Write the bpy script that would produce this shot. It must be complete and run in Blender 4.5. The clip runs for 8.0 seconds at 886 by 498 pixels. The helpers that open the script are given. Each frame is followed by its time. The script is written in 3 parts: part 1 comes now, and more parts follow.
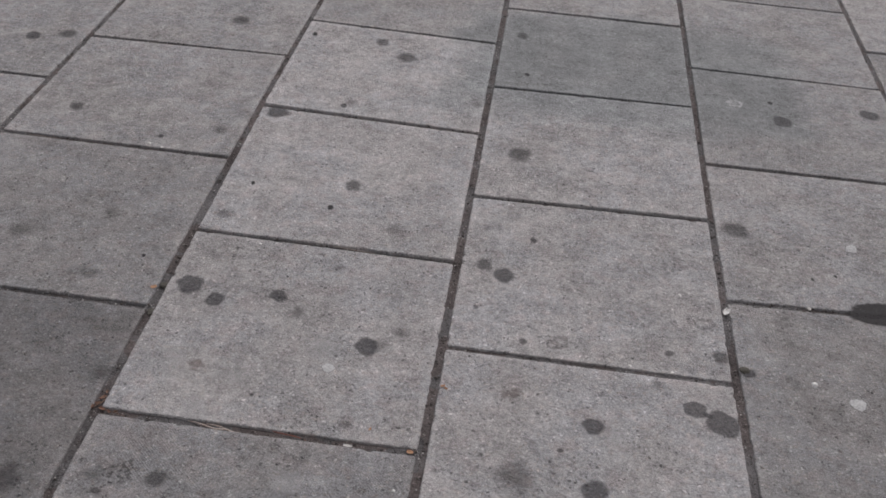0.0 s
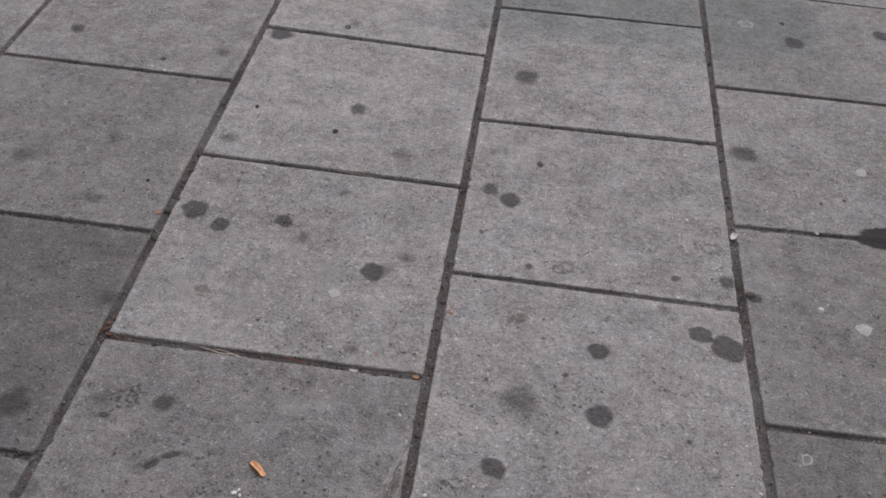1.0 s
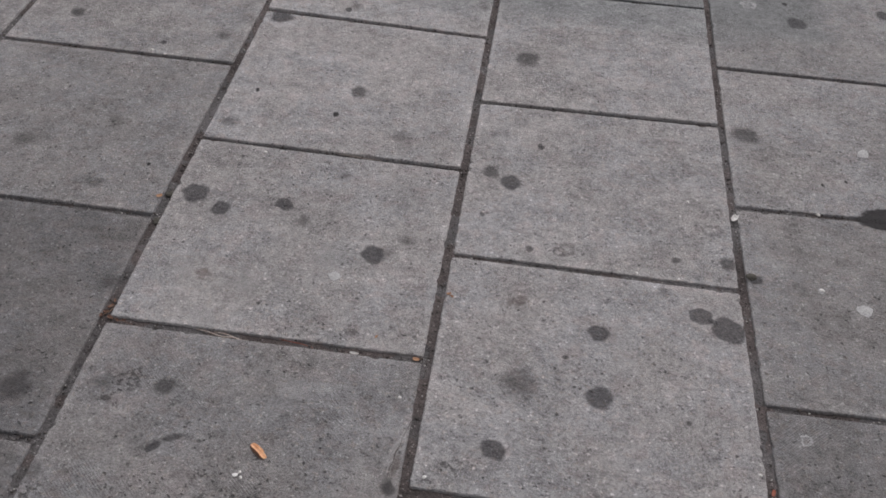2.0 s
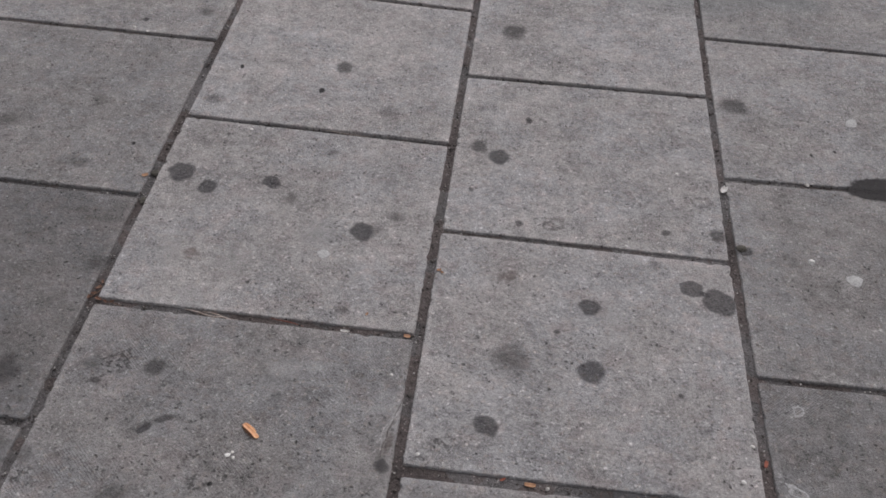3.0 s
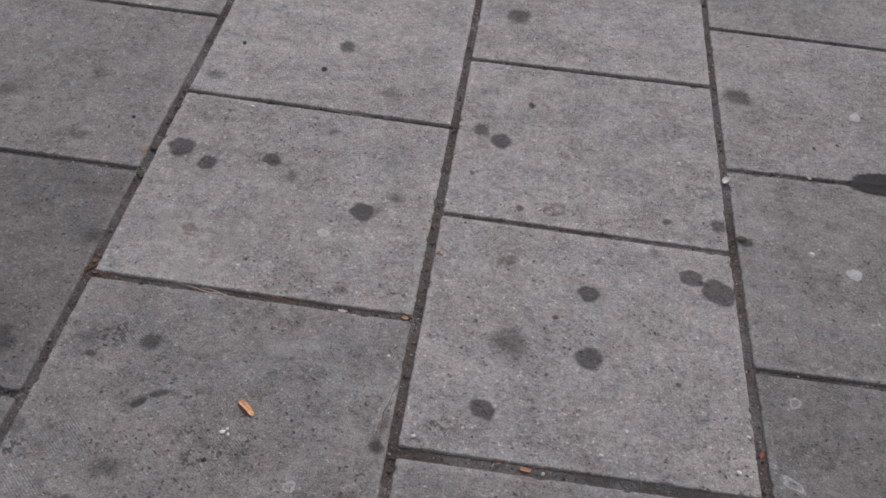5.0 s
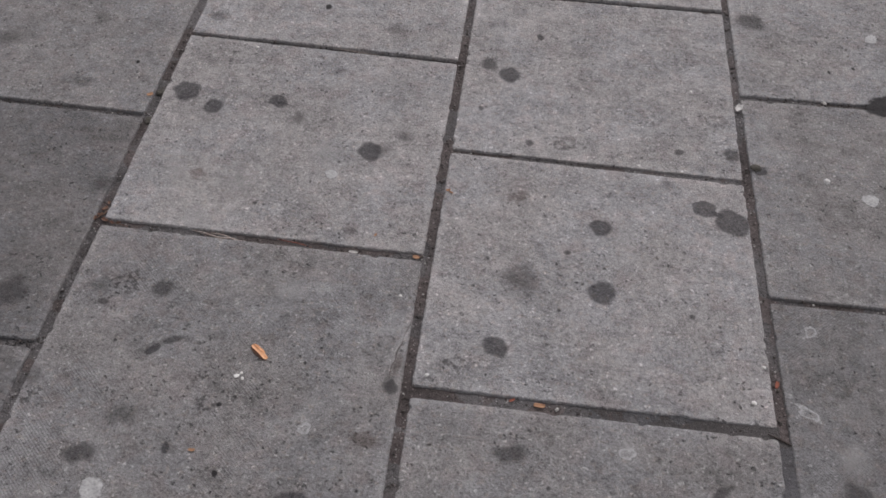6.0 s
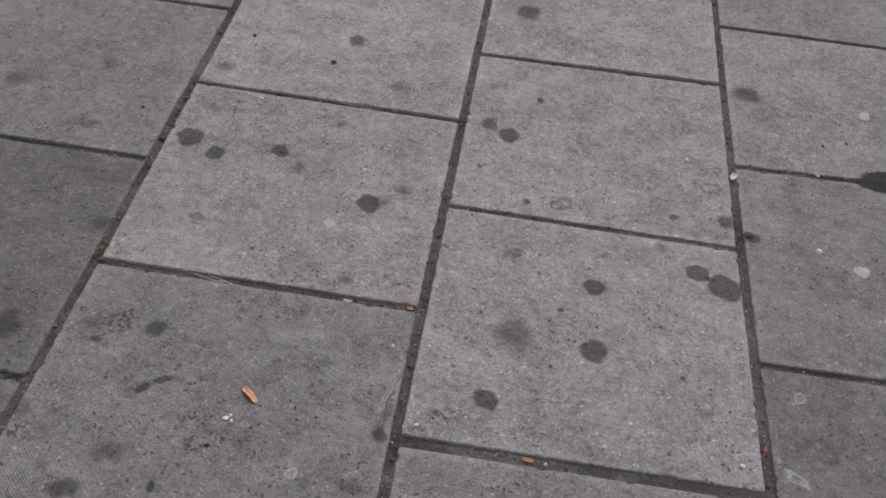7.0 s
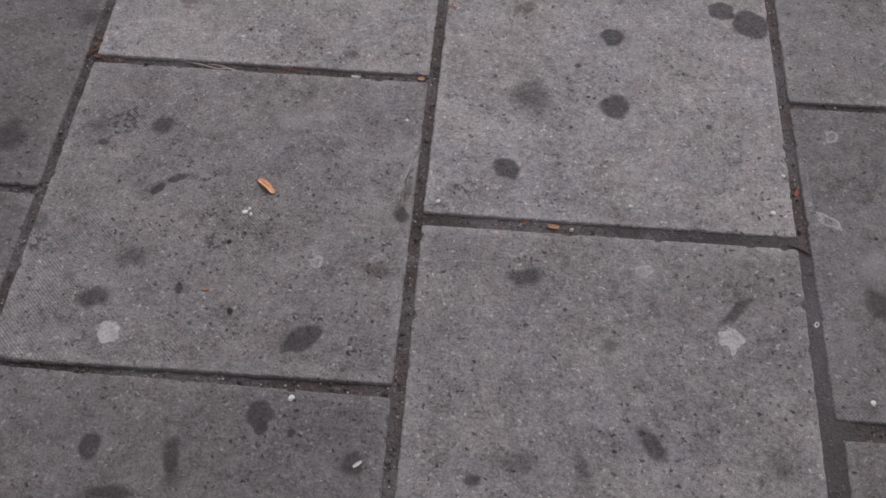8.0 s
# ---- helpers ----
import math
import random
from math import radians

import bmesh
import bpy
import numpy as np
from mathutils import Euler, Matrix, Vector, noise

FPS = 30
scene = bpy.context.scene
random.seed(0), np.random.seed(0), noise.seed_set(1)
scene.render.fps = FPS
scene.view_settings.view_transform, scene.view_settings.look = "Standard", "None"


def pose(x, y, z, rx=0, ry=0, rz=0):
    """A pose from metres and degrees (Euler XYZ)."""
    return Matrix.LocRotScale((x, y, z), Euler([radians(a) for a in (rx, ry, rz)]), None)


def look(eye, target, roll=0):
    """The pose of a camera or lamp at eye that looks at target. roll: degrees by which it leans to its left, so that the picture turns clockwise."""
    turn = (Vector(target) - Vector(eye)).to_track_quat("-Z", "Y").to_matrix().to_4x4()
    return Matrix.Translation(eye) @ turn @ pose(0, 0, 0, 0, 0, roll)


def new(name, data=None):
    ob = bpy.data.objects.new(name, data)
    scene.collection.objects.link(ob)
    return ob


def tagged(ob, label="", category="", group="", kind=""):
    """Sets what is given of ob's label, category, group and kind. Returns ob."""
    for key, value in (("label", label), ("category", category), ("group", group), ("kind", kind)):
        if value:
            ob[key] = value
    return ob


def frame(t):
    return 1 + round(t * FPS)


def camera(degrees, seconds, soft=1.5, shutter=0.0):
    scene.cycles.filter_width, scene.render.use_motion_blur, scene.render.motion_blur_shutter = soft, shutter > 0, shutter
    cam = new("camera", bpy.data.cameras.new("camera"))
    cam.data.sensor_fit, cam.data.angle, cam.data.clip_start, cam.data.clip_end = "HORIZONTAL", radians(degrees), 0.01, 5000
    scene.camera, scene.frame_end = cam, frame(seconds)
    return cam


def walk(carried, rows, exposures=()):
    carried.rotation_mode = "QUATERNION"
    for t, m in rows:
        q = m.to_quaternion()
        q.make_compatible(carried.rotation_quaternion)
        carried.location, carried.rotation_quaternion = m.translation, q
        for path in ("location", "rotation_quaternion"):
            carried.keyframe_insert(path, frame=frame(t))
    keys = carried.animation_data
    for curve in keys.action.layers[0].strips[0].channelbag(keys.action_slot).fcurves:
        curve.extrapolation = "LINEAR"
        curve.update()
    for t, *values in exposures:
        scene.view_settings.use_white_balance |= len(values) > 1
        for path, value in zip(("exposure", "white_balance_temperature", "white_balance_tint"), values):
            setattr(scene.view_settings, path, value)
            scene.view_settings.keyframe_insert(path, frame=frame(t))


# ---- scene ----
cam = camera(44.0, 8.0, soft=1.7)

PATH = [
    (0, (0.119, -1.404, 1.417), (-0.003, 0.238, 0.282), 4.5),
    (0.5, (0.123, -1.396, 1.419), (-0.009, 0.201, 0.222), 4.7),
    (1, (0.121, -1.391, 1.416), (0.003, 0.166, 0.166), 4.4),
    (1.2, (0.124, -1.394, 1.414), (0.007, 0.152, 0.15), 4.2),
    (2.3, (0.131, -1.39, 1.417), (0.0, 0.146, 0.142), 3.8),
    (2.5, (0.13, -1.399, 1.403), (0.003, 0.149, 0.143), 3.0),
    (2.7, (0.126, -1.383, 1.409), (0.028, 0.125, 0.099), 3.5),
    (3, (0.124, -1.381, 1.412), (0.03, 0.128, 0.103), 3.9),
    (3.5, (0.129, -1.386, 1.408), (0.032, 0.122, 0.098), 3.5),
    (4, (0.133, -1.387, 1.407), (0.023, 0.125, 0.102), 3.4),
    (4.2, (0.126, -1.384, 1.408), (0.022, 0.125, 0.1), 3.5),
    (5.3, (0.111, -1.377, 1.396), (0.038, 0.095, 0.045), 6.3),
    (5.5, (0.118, -1.37, 1.394), (0.053, 0.078, 0.016), 5.8),
    (5.8, (0.126, -1.38, 1.385), (0.042, 0.065, 0.005), 4.1),
    (6, (0.127, -1.364, 1.396), (0.028, 0.045, -0.019), 3.5),
    (6.5, (0.123, -1.36, 1.388), (0.039, 0.01, -0.066), 3.1),
    (6.7, (0.118, -1.363, 1.401), (0.036, 0.021, -0.042), 4.5),
    (6.8, (0.104, -1.365, 1.412), (0.027, 0.064, 0.015), 5.6),
    (6.9, (0.116, -1.385, 1.405), (0.017, 0.104, 0.073), 6.3),
    (7, (0.124, -1.396, 1.381), (0.025, 0.102, 0.06), 6.0),
    (7.1, (0.116, -1.395, 1.364), (0.041, 0.051, -0.015), 6.1),
    (7.2, (0.125, -1.381, 1.364), (0.057, -0.02, -0.1), 5.6),
    (7.3, (0.121, -1.357, 1.378), (0.06, -0.044, -0.129), 5.7),
    (7.4, (0.122, -1.353, 1.387), (0.058, -0.02, -0.103), 5.7),
    (7.5, (0.119, -1.359, 1.397), (0.068, -0.004, -0.073), 5.9),
    (7.6, (0.116, -1.364, 1.394), (0.072, 0.011, -0.057), 5.5),
    (7.7, (0.125, -1.384, 1.376), (0.073, 0.015, -0.053), 4.2),
    (7.8, (0.131, -1.399, 1.336), (0.071, -0.069, -0.156), 1.9),
    (7.9, (0.148, -1.349, 1.357), (0.047, -0.181, -0.263), -1.3),
    (8, (0.137, -1.312, 1.381), (0.036, -0.174, -0.26), -0.2),
]
walk(cam, [(t, look(eye, target, roll)) for t, eye, target, roll in PATH], [(0, -0.03, 6500, 15), (1, -0.06, 6500, 15), (3, -0.07, 6500, 15), (7, -0.10, 6500, 16), (7.6, -0.14, 6500, 16), (8, -0.20, 6500, 19)])

# ---------------------------------------------------------------- light
# An overcast sky, a little brighter ahead, with a very soft sun behind the cloud.
SUN_HEIGHT, SUN_TURN = radians(52), radians(20)
world = bpy.data.worlds.new("overcast_sky")
scene.world = world
world.use_nodes = True
wn, wl = world.node_tree.nodes, world.node_tree.links
sky = wn.new("ShaderNodeTexSky")
sky.sky_type, sky.sun_disc = "NISHITA", False
sky.sun_elevation, sky.sun_rotation = SUN_HEIGHT, SUN_TURN
sky.dust_density, sky.air_density = 4.0, 1.0
grey = wn.new("ShaderNodeHueSaturation")
grey.inputs["Saturation"].default_value = 0.12
wl.new(sky.outputs[0], grey.inputs["Color"])
wl.new(grey.outputs[0], wn["Background"].inputs["Color"])
wn["Background"].inputs["Strength"].default_value = 0.115

sun = new("sun", bpy.data.lights.new("sun", "SUN"))
sun.data.energy, sun.data.angle, sun.data.color = 0.5, radians(35), (1.0, 0.965, 0.95)
sun.matrix_world = look((0, 0, 0), (-math.sin(SUN_TURN) * math.cos(SUN_HEIGHT), -math.cos(SUN_TURN) * math.cos(SUN_HEIGHT), -math.sin(SUN_HEIGHT)))


# ---------------------------------------------------------------- materials
class Nodes:
    """A short way to write node trees."""

    def __init__(self, name):
        self.mat = bpy.data.materials.new(name)
        self.mat.use_nodes = True
        self.tree = self.mat.node_tree
        self.bsdf = self.tree.nodes["Principled BSDF"]

    def add(self, kind, **inputs):
        node = self.tree.nodes.new(kind)
        for key, value in inputs.items():
            self.put(value, node.inputs[key.replace("_", " ")])
        return node

    def put(self, value, socket):
        if isinstance(value, bpy.types.NodeSocket):
            self.tree.links.new(value, socket)
        else:
            socket.default_value = value

    def math(self, op, a, b=0.0, clamp=False):
        node = self.tree.nodes.new("ShaderNodeMath")
        node.operation, node.use_clamp = op, clamp
        self.put(a, node.inputs[0]), self.put(b, node.inputs[1])
        return node.outputs[0]

    def vmath(self, op, a, b):
        node = self.tree.nodes.new("ShaderNodeVectorMath")
        node.operation = op
        self.put(a, node.inputs[0]), self.put(b, node.inputs[1])
        return node.outputs[0]

    def noise(self, where, scale, detail=3.0, rough=0.55):
        return self.add("ShaderNodeTexNoise", Vector=where, Scale=scale, Detail=detail, Roughness=rough).outputs[0]

    def cells(self, where, scale):
        """Distance to the nearest seed, and that seed's random number."""
        node = self.add("ShaderNodeTexVoronoi", Vector=where, Scale=scale)
        return node.outputs["Distance"], self.add("ShaderNodeSeparateColor", Color=node.outputs["Color"]).outputs[0]

    def ramp(self, value, lo, hi, out_lo=0.0, out_hi=1.0, smooth=True):
        node = self.tree.nodes.new("ShaderNodeMapRange")
        node.interpolation_type = "SMOOTHSTEP" if smooth else "LINEAR"
        for n, v in enumerate((value, lo, hi, out_lo, out_hi)):
            self.put(v, node.inputs[n])
        return node.outputs[0]

    def mix(self, factor, a, b, blend="MIX"):
        node = self.tree.nodes.new("ShaderNodeMix")
        node.data_type, node.blend_type = "RGBA", blend
        self.put(factor, node.inputs[0]), self.put(a, node.inputs[6]), self.put(b, node.inputs[7])
        return node.outputs[2]

    def grey(self, value):
        return self.add("ShaderNodeCombineColor", Red=value, Green=value, Blue=value).outputs[0]

    def done(self, colour, rough, height=None, depth=0.001, strength=1.0):
        self.put(colour, self.bsdf.inputs["Base Color"]), self.put(rough, self.bsdf.inputs["Roughness"])
        if height is not None:
            bump = self.add("ShaderNodeBump", Strength=strength, Distance=depth, Height=height)
            self.put(bump.outputs[0], self.bsdf.inputs["Normal"])
        return self.mat


def concrete():
    """Weathered pressed-concrete flag: mottled grey, fine exposed grit, dark pits, a darker cool area and traffic film.
    """
    n = Nodes("weathered_concrete")
    place = n.add("ShaderNodeNewGeometry").outputs["Position"]
    info = n.add("ShaderNodeObjectInfo")
    shift = n.add("ShaderNodeCombineXYZ", X=n.math("MULTIPLY", info.outputs["Random"], 37.0), Y=n.math("MULTIPLY", info.outputs["Random"], 91.0), Z=n.math("MULTIPLY", info.outputs["Random"], 13.0)).outputs[0]
    own = n.vmath("ADD", place, shift)
    broad = n.noise(own, 3.2, 4.0, 0.6)
    patch = n.noise(own, 14.0, 4.0, 0.6)
    blot = n.noise(own, 55.0, 5.0, 0.7)
    grain = n.noise(own, 210.0, 4.0, 0.75)
    fine = n.noise(own, 520.0, 2.0, 0.7)
    tone = n.math("ADD", n.ramp(broad, 0.35, 0.65, 0.91, 1.09, False), n.ramp(patch, 0.35, 0.65, -0.15, 0.15, False))
    tone = n.math("ADD", tone, n.ramp(blot, 0.32, 0.68, -0.25, 0.25, False))
    tone = n.math("ADD", tone, n.ramp(grain, 0.34, 0.66, -0.34, 0.34, False))
    tone = n.math("ADD", tone, n.ramp(fine, 0.34, 0.66, -0.15, 0.15, False))
    # pale grit, dark pits and short flaked marks, none of them round
    twist = n.add("ShaderNodeTexNoise", Vector=own, Scale=130.0, Detail=2.0).outputs["Color"]
    crooked = n.vmath("ADD", own, n.vmath("MULTIPLY", n.vmath("SUBTRACT", twist, (0.5, 0.5, 0.5)), (0.014, 0.014, 0.0)))
    near, pick = n.cells(crooked, 185.0)
    pale = n.math("MULTIPLY", n.ramp(near, 0.50, 0.20), n.ramp(pick, 0.80, 0.96))
    worn = n.ramp(n.noise(own, 9.0, 3.0), 0.42, 0.62)
    far, pick2 = n.cells(crooked, 105.0)
    pit = n.math("MULTIPLY", n.math("MULTIPLY", n.ramp(far, 0.42, 0.12), n.ramp(pick2, 0.70, 0.90)), n.math("ADD", worn, 0.25, True))
    flake = n.math("MULTIPLY", n.ramp(n.noise(own, 135.0, 3.0, 0.6), 0.60, 0.70), n.ramp(n.noise(own, 20.0, 3.0), 0.34, 0.56))
    fleck = n.ramp(n.noise(own, 42.0, 4.0, 0.7), 0.62, 0.72)
    wear = n.add("ShaderNodeAttribute")
    wear.attribute_name = "wear"
    bare = n.ramp(n.math("ADD", wear.outputs["Fac"], n.math("MULTIPLY", n.math("SUBTRACT", n.noise(own, 60.0, 4.0, 0.7), 0.5), 1.2)), 0.35, 0.95)
    tone = n.math("ADD", tone, n.math("MULTIPLY", pale, 0.85))
    tone = n.math("SUBTRACT", tone, n.math("ADD", n.math("MULTIPLY", pit, 0.68), n.math("MULTIPLY", flake, 0.62)))
    tone = n.math("SUBTRACT", tone, n.math("MULTIPLY", fleck, 0.20))
    tone = n.math("ADD", tone, n.math("MULTIPLY", bare, 0.13))
    tone = n.math("MAXIMUM", tone, 0.25)
    # traffic film: loose grey smudges
    film = n.ramp(n.noise(own, 6.5, 5.0, 0.68), 0.55, 0.72)
    tone = n.math("MULTIPLY", tone, n.ramp(film, 0.0, 1.0, 1.0, 0.86, False))
    # a darker, cooler, less rough area, with a crooked outline
    wob = n.noise(place, 5.0, 4.0, 0.6)
    axes = n.add("ShaderNodeSeparateXYZ", Vector=place)
    px = n.math("ADD", axes.outputs[0], n.math("MULTIPLY", n.math("SUBTRACT", wob, 0.5), 0.30))
    py = n.math("ADD", axes.outputs[1], n.math("MULTIPLY", n.math("SUBTRACT", n.noise(place, 3.0, 4.0), 0.5), 0.34))
    inside = n.math("MULTIPLY", n.ramp(px, -0.17, -0.05), n.ramp(px, 0.98, 0.84))
    inside = n.math("MULTIPLY", inside, n.math("MULTIPLY", n.ramp(py, 1.28, 1.44), n.ramp(py, 2.15, 2.02)))
    dark_patch = n.math("MULTIPLY", inside, n.ramp(n.noise(place, 8.0, 4.0), 0.2, 0.6, 0.55, 1.0))
    tone = n.math("MULTIPLY", tone, n.ramp(dark_patch, 0.0, 1.0, 1.0, 0.69, False))
    # paler scuffed patches, a hand wide
    scuff = n.math("MULTIPLY", n.ramp(n.noise(own, 11.0, 3.0, 0.5), 0.56, 0.72), n.ramp(n.noise(own, 130.0, 3.0, 0.7), 0.38, 0.58))
    tone = n.math("ADD", tone, n.math("MULTIPLY", scuff, 0.16))
    tint = n.mix(n.ramp(n.noise(own, 6.0, 3.0), 0.38, 0.62), (0.299, 0.296, 0.300, 1), (0.309, 0.297, 0.291, 1))
    tint = n.mix(n.ramp(n.noise(own, 26.0, 3.0), 0.50, 0.68), tint, (0.315, 0.292, 0.288, 1))
    tint = n.mix(n.ramp(n.noise(own, 90.0, 3.0), 0.54, 0.68), tint, (0.322, 0.296, 0.281, 1))
    tint = n.mix(dark_patch, tint, (0.289, 0.299, 0.301, 1))
    colour = n.mix(1.0, n.mix(1.0, tint, n.grey(tone), "MULTIPLY"), info.outputs["Color"], "MULTIPLY")
    rough = n.math("SUBTRACT", n.ramp(grain, 0.3, 0.7, 0.62, 0.85, False), n.math("MULTIPLY", dark_patch, 0.18))
    # pressed dimples of the mould, left where the face is least worn
    grid = n.add("ShaderNodeSeparateXYZ", Vector=n.vmath("SCALE", place, (0, 0, 0)))
    grid.inputs[0].links[0].from_node.inputs["Scale"].default_value = 2 * math.pi / 0.0062
    dimple = n.math("MULTIPLY", n.math("SINE", grid.outputs[0]), n.math("SINE", grid.outputs[1]))
    pressed = n.math("MULTIPLY", info.outputs["Alpha"], n.ramp(n.noise(place, 5.0, 4.0, 0.7), 0.46, 0.66))
    relief = n.math("ADD", n.math("MULTIPLY", grain, 1.0), n.math("MULTIPLY", fine, 0.5))
    relief = n.math("ADD", relief, n.math("MULTIPLY", n.math("MULTIPLY", dimple, pressed), 0.26))
    relief = n.math("SUBTRACT", relief, n.math("MULTIPLY", pit, 0.9))
    relief = n.math("ADD", relief, n.math("MULTIPLY", blot, 0.8))
    n.bsdf.inputs["Specular IOR Level"].default_value = 0.4
    return n.done(colour, rough, relief, 0.0034, 1.0)


def mortar(name, first, second, contrast=1.0, cracked=0.3):
    """Dark dirty pointing with sandy grit."""
    n = Nodes(name)
    place = n.add("ShaderNodeNewGeometry").outputs["Position"]
    broad, grain, fine = n.noise(place, 9.0, 4.0), n.noise(place, 150.0, 4.0, 0.7), n.noise(place, 520.0, 2.0)
    tone = n.math("ADD", n.ramp(broad, 0.3, 0.7, 0.60, 1.25, False), n.ramp(grain, 0.25, 0.75, -0.35, 0.35, False))
    tone = n.math("ADD", tone, n.ramp(fine, 0.25, 0.75, -0.22, 0.22, False))
    near, pick = n.cells(place, 230.0)
    tone = n.math("ADD", tone, n.math("MULTIPLY", n.math("MULTIPLY", n.ramp(near, 0.45, 0.2), n.ramp(pick, 0.84, 0.92)), 1.6))
    # pointed in patches of differing batches, with hair cracks between them
    bent = n.vmath("ADD", place, n.vmath("MULTIPLY", n.add("ShaderNodeTexNoise", Vector=place, Scale=40.0, Detail=2.0).outputs["Color"], (0.02, 0.02, 0.0)))
    batch = n.cells(bent, 15.0)[1]
    gap = n.add("ShaderNodeTexVoronoi", Vector=bent, Scale=34.0)
    gap.feature = "DISTANCE_TO_EDGE"
    crack = n.math("MULTIPLY", n.ramp(gap.outputs["Distance"], 0.05, 0.0), n.ramp(batch, 0.55, 0.75))
    tone = n.math("MULTIPLY", tone, n.ramp(batch, 0.0, 1.0, 0.86, 1.38, False))
    tone = n.math("SUBTRACT", tone, n.math("MULTIPLY", crack, cracked))
    tint = n.mix(n.ramp(n.math("ADD", batch, n.math("MULTIPLY", n.noise(place, 18.0, 3.0), 0.5)), 0.55, 0.95), second, first)
    tone = n.math("ADD", n.math("MULTIPLY", n.math("SUBTRACT", tone, 1.0), contrast), 1.0)
    relief = n.math("SUBTRACT", n.math("ADD", grain, n.math("MULTIPLY", fine, 0.5)), n.math("MULTIPLY", crack, cracked))
    return n.done(n.mix(1.0, tint, n.grey(n.math("MAXIMUM", tone, 0.2)), "MULTIPLY"), 0.85, relief, 0.005, 1.0)


def stuck(name, colour, alpha, ragged, soft, rough=0.7, hollow=0.0, specks=False):
    """Trodden gum or a stain: a film that thins out towards its ragged rim and lets the slab show through."""
    n = Nodes(name)
    place = n.add("ShaderNodeNewGeometry").outputs["Position"]
    rim = n.add("ShaderNodeAttribute")
    rim.attribute_name = "rim"
    edge = n.math("ADD", rim.outputs["Fac"], n.math("MULTIPLY", n.math("SUBTRACT", n.noise(place, 70.0, 3.0, 0.55), 0.5), ragged))
    body = n.ramp(edge, 0.04, 0.04 + soft)
    if hollow:
        body = n.math("MULTIPLY", body, n.ramp(edge, 0.35, 0.75, 1.0, 1.0 - hollow))
    if specks:
        body = n.math("MULTIPLY", body, n.ramp(n.noise(place, 120.0, 3.0, 0.6), 0.47, 0.58))
    grain = n.noise(place, 300.0, 3.0, 0.7)
    body = n.math("MULTIPLY", body, n.ramp(grain, 0.25, 0.6, 0.72, 1.0))
    tone = n.math("ADD", n.ramp(grain, 0.25, 0.75, 0.78, 1.22, False), n.ramp(n.noise(place, 60.0, 3.0), 0.3, 0.7, -0.15, 0.15, False))
    n.put(n.math("MULTIPLY", body, alpha), n.bsdf.inputs["Alpha"])
    n.bsdf.inputs["Specular IOR Level"].default_value = 0.3
    return n.done(n.mix(1.0, (*colour, 1), n.grey(tone), "MULTIPLY"), rough, grain, 0.0006, 0.6)


def plain(name, colour, other, scale=120.0, rough=0.8, depth=0.0008):
    """A small loose thing in two mixed tones."""
    n = Nodes(name)
    place = n.add("ShaderNodeNewGeometry").outputs["Position"]
    isle = n.add("ShaderNodeNewGeometry").outputs["Random Per Island"]
    spread = n.noise(place, scale, 4.0, 0.65)
    colour = n.mix(n.ramp(spread, 0.35, 0.65), (*colour, 1), (*other, 1))
    colour = n.mix(1.0, colour, n.grey(n.ramp(isle, 0.0, 1.0, 0.7, 1.25, False)), "MULTIPLY")
    return n.done(colour, rough, spread, depth, 0.7)


CONCRETE = concrete()
MORTAR = mortar("dirty_mortar", (0.112, 0.106, 0.106, 1), (0.128, 0.106, 0.101, 1), 1.1, 0.3)
NEW_MORTAR = mortar("smooth_grey_mortar", (0.090, 0.088, 0.092, 1), (0.098, 0.090, 0.088, 1), 0.8, 0.12)
GUM = {
    "dark": stuck("trodden_black_gum", (0.074, 0.071, 0.076), 0.66, 0.26, 0.34),
    "film": stuck("thin_grey_gum", (0.085, 0.080, 0.084), 0.62, 0.22, 0.18),
    "oil": stuck("oily_black_stain", (0.026, 0.024, 0.025), 0.97, 0.22, 0.20, 0.75),
    "worn": stuck("thin_worn_gum", (0.086, 0.081, 0.081), 0.46, 0.40, 0.80),
    "mid": stuck("worn_grey_gum", (0.078, 0.074, 0.075), 0.60, 0.45, 0.55),
    "faint": stuck("faded_stain", (0.085, 0.080, 0.078), 0.38, 0.8, 0.85),
    "black": stuck("tar_speck", (0.028, 0.026, 0.027), 0.9, 0.5, 0.5),
    "ring": stuck("patchy_dark_stain", (0.050, 0.045, 0.045), 0.54, 1.2, 0.5, specks=True),
    "ringfaint": stuck("faded_ring_stain", (0.08, 0.075, 0.07), 0.28, 1.0, 0.3, hollow=0.9),
    "rust": stuck("rusty_stain", (0.13, 0.085, 0.07), 0.36, 1.6, 0.6),
    "pale": stuck("pale_gum", (0.60, 0.60, 0.595), 0.72, 1.0, 0.22),
    "ringpale": stuck("worn_pale_gum", (0.58, 0.58, 0.58), 0.58, 1.2, 0.26, hollow=0.68),
    "palefaint": stuck("faded_pale_mark", (0.50, 0.49, 0.485), 0.40, 1.2, 0.8),
}
GRIT_PALE = plain("pale_grit", (0.55, 0.53, 0.50), (0.38, 0.36, 0.34))
GRIT_DARK = plain("dark_grit", (0.05, 0.045, 0.042), (0.12, 0.10, 0.09))
LEAF = plain("dry_orange_leaf", (0.95, 0.56, 0.32), (0.84, 0.40, 0.19), 160.0, 0.6)
LEAF_EDGE = plain("browned_leaf_edge", (0.06, 0.026, 0.014), (0.11, 0.045, 0.022), 160.0, 0.7)
PAPER = plain("white_paper", (0.75, 0.74, 0.72), (0.62, 0.60, 0.57), 90.0, 0.7)
STRAW = plain("dry_root", (0.56, 0.50, 0.45), (0.36, 0.28, 0.24), 200.0, 0.8)
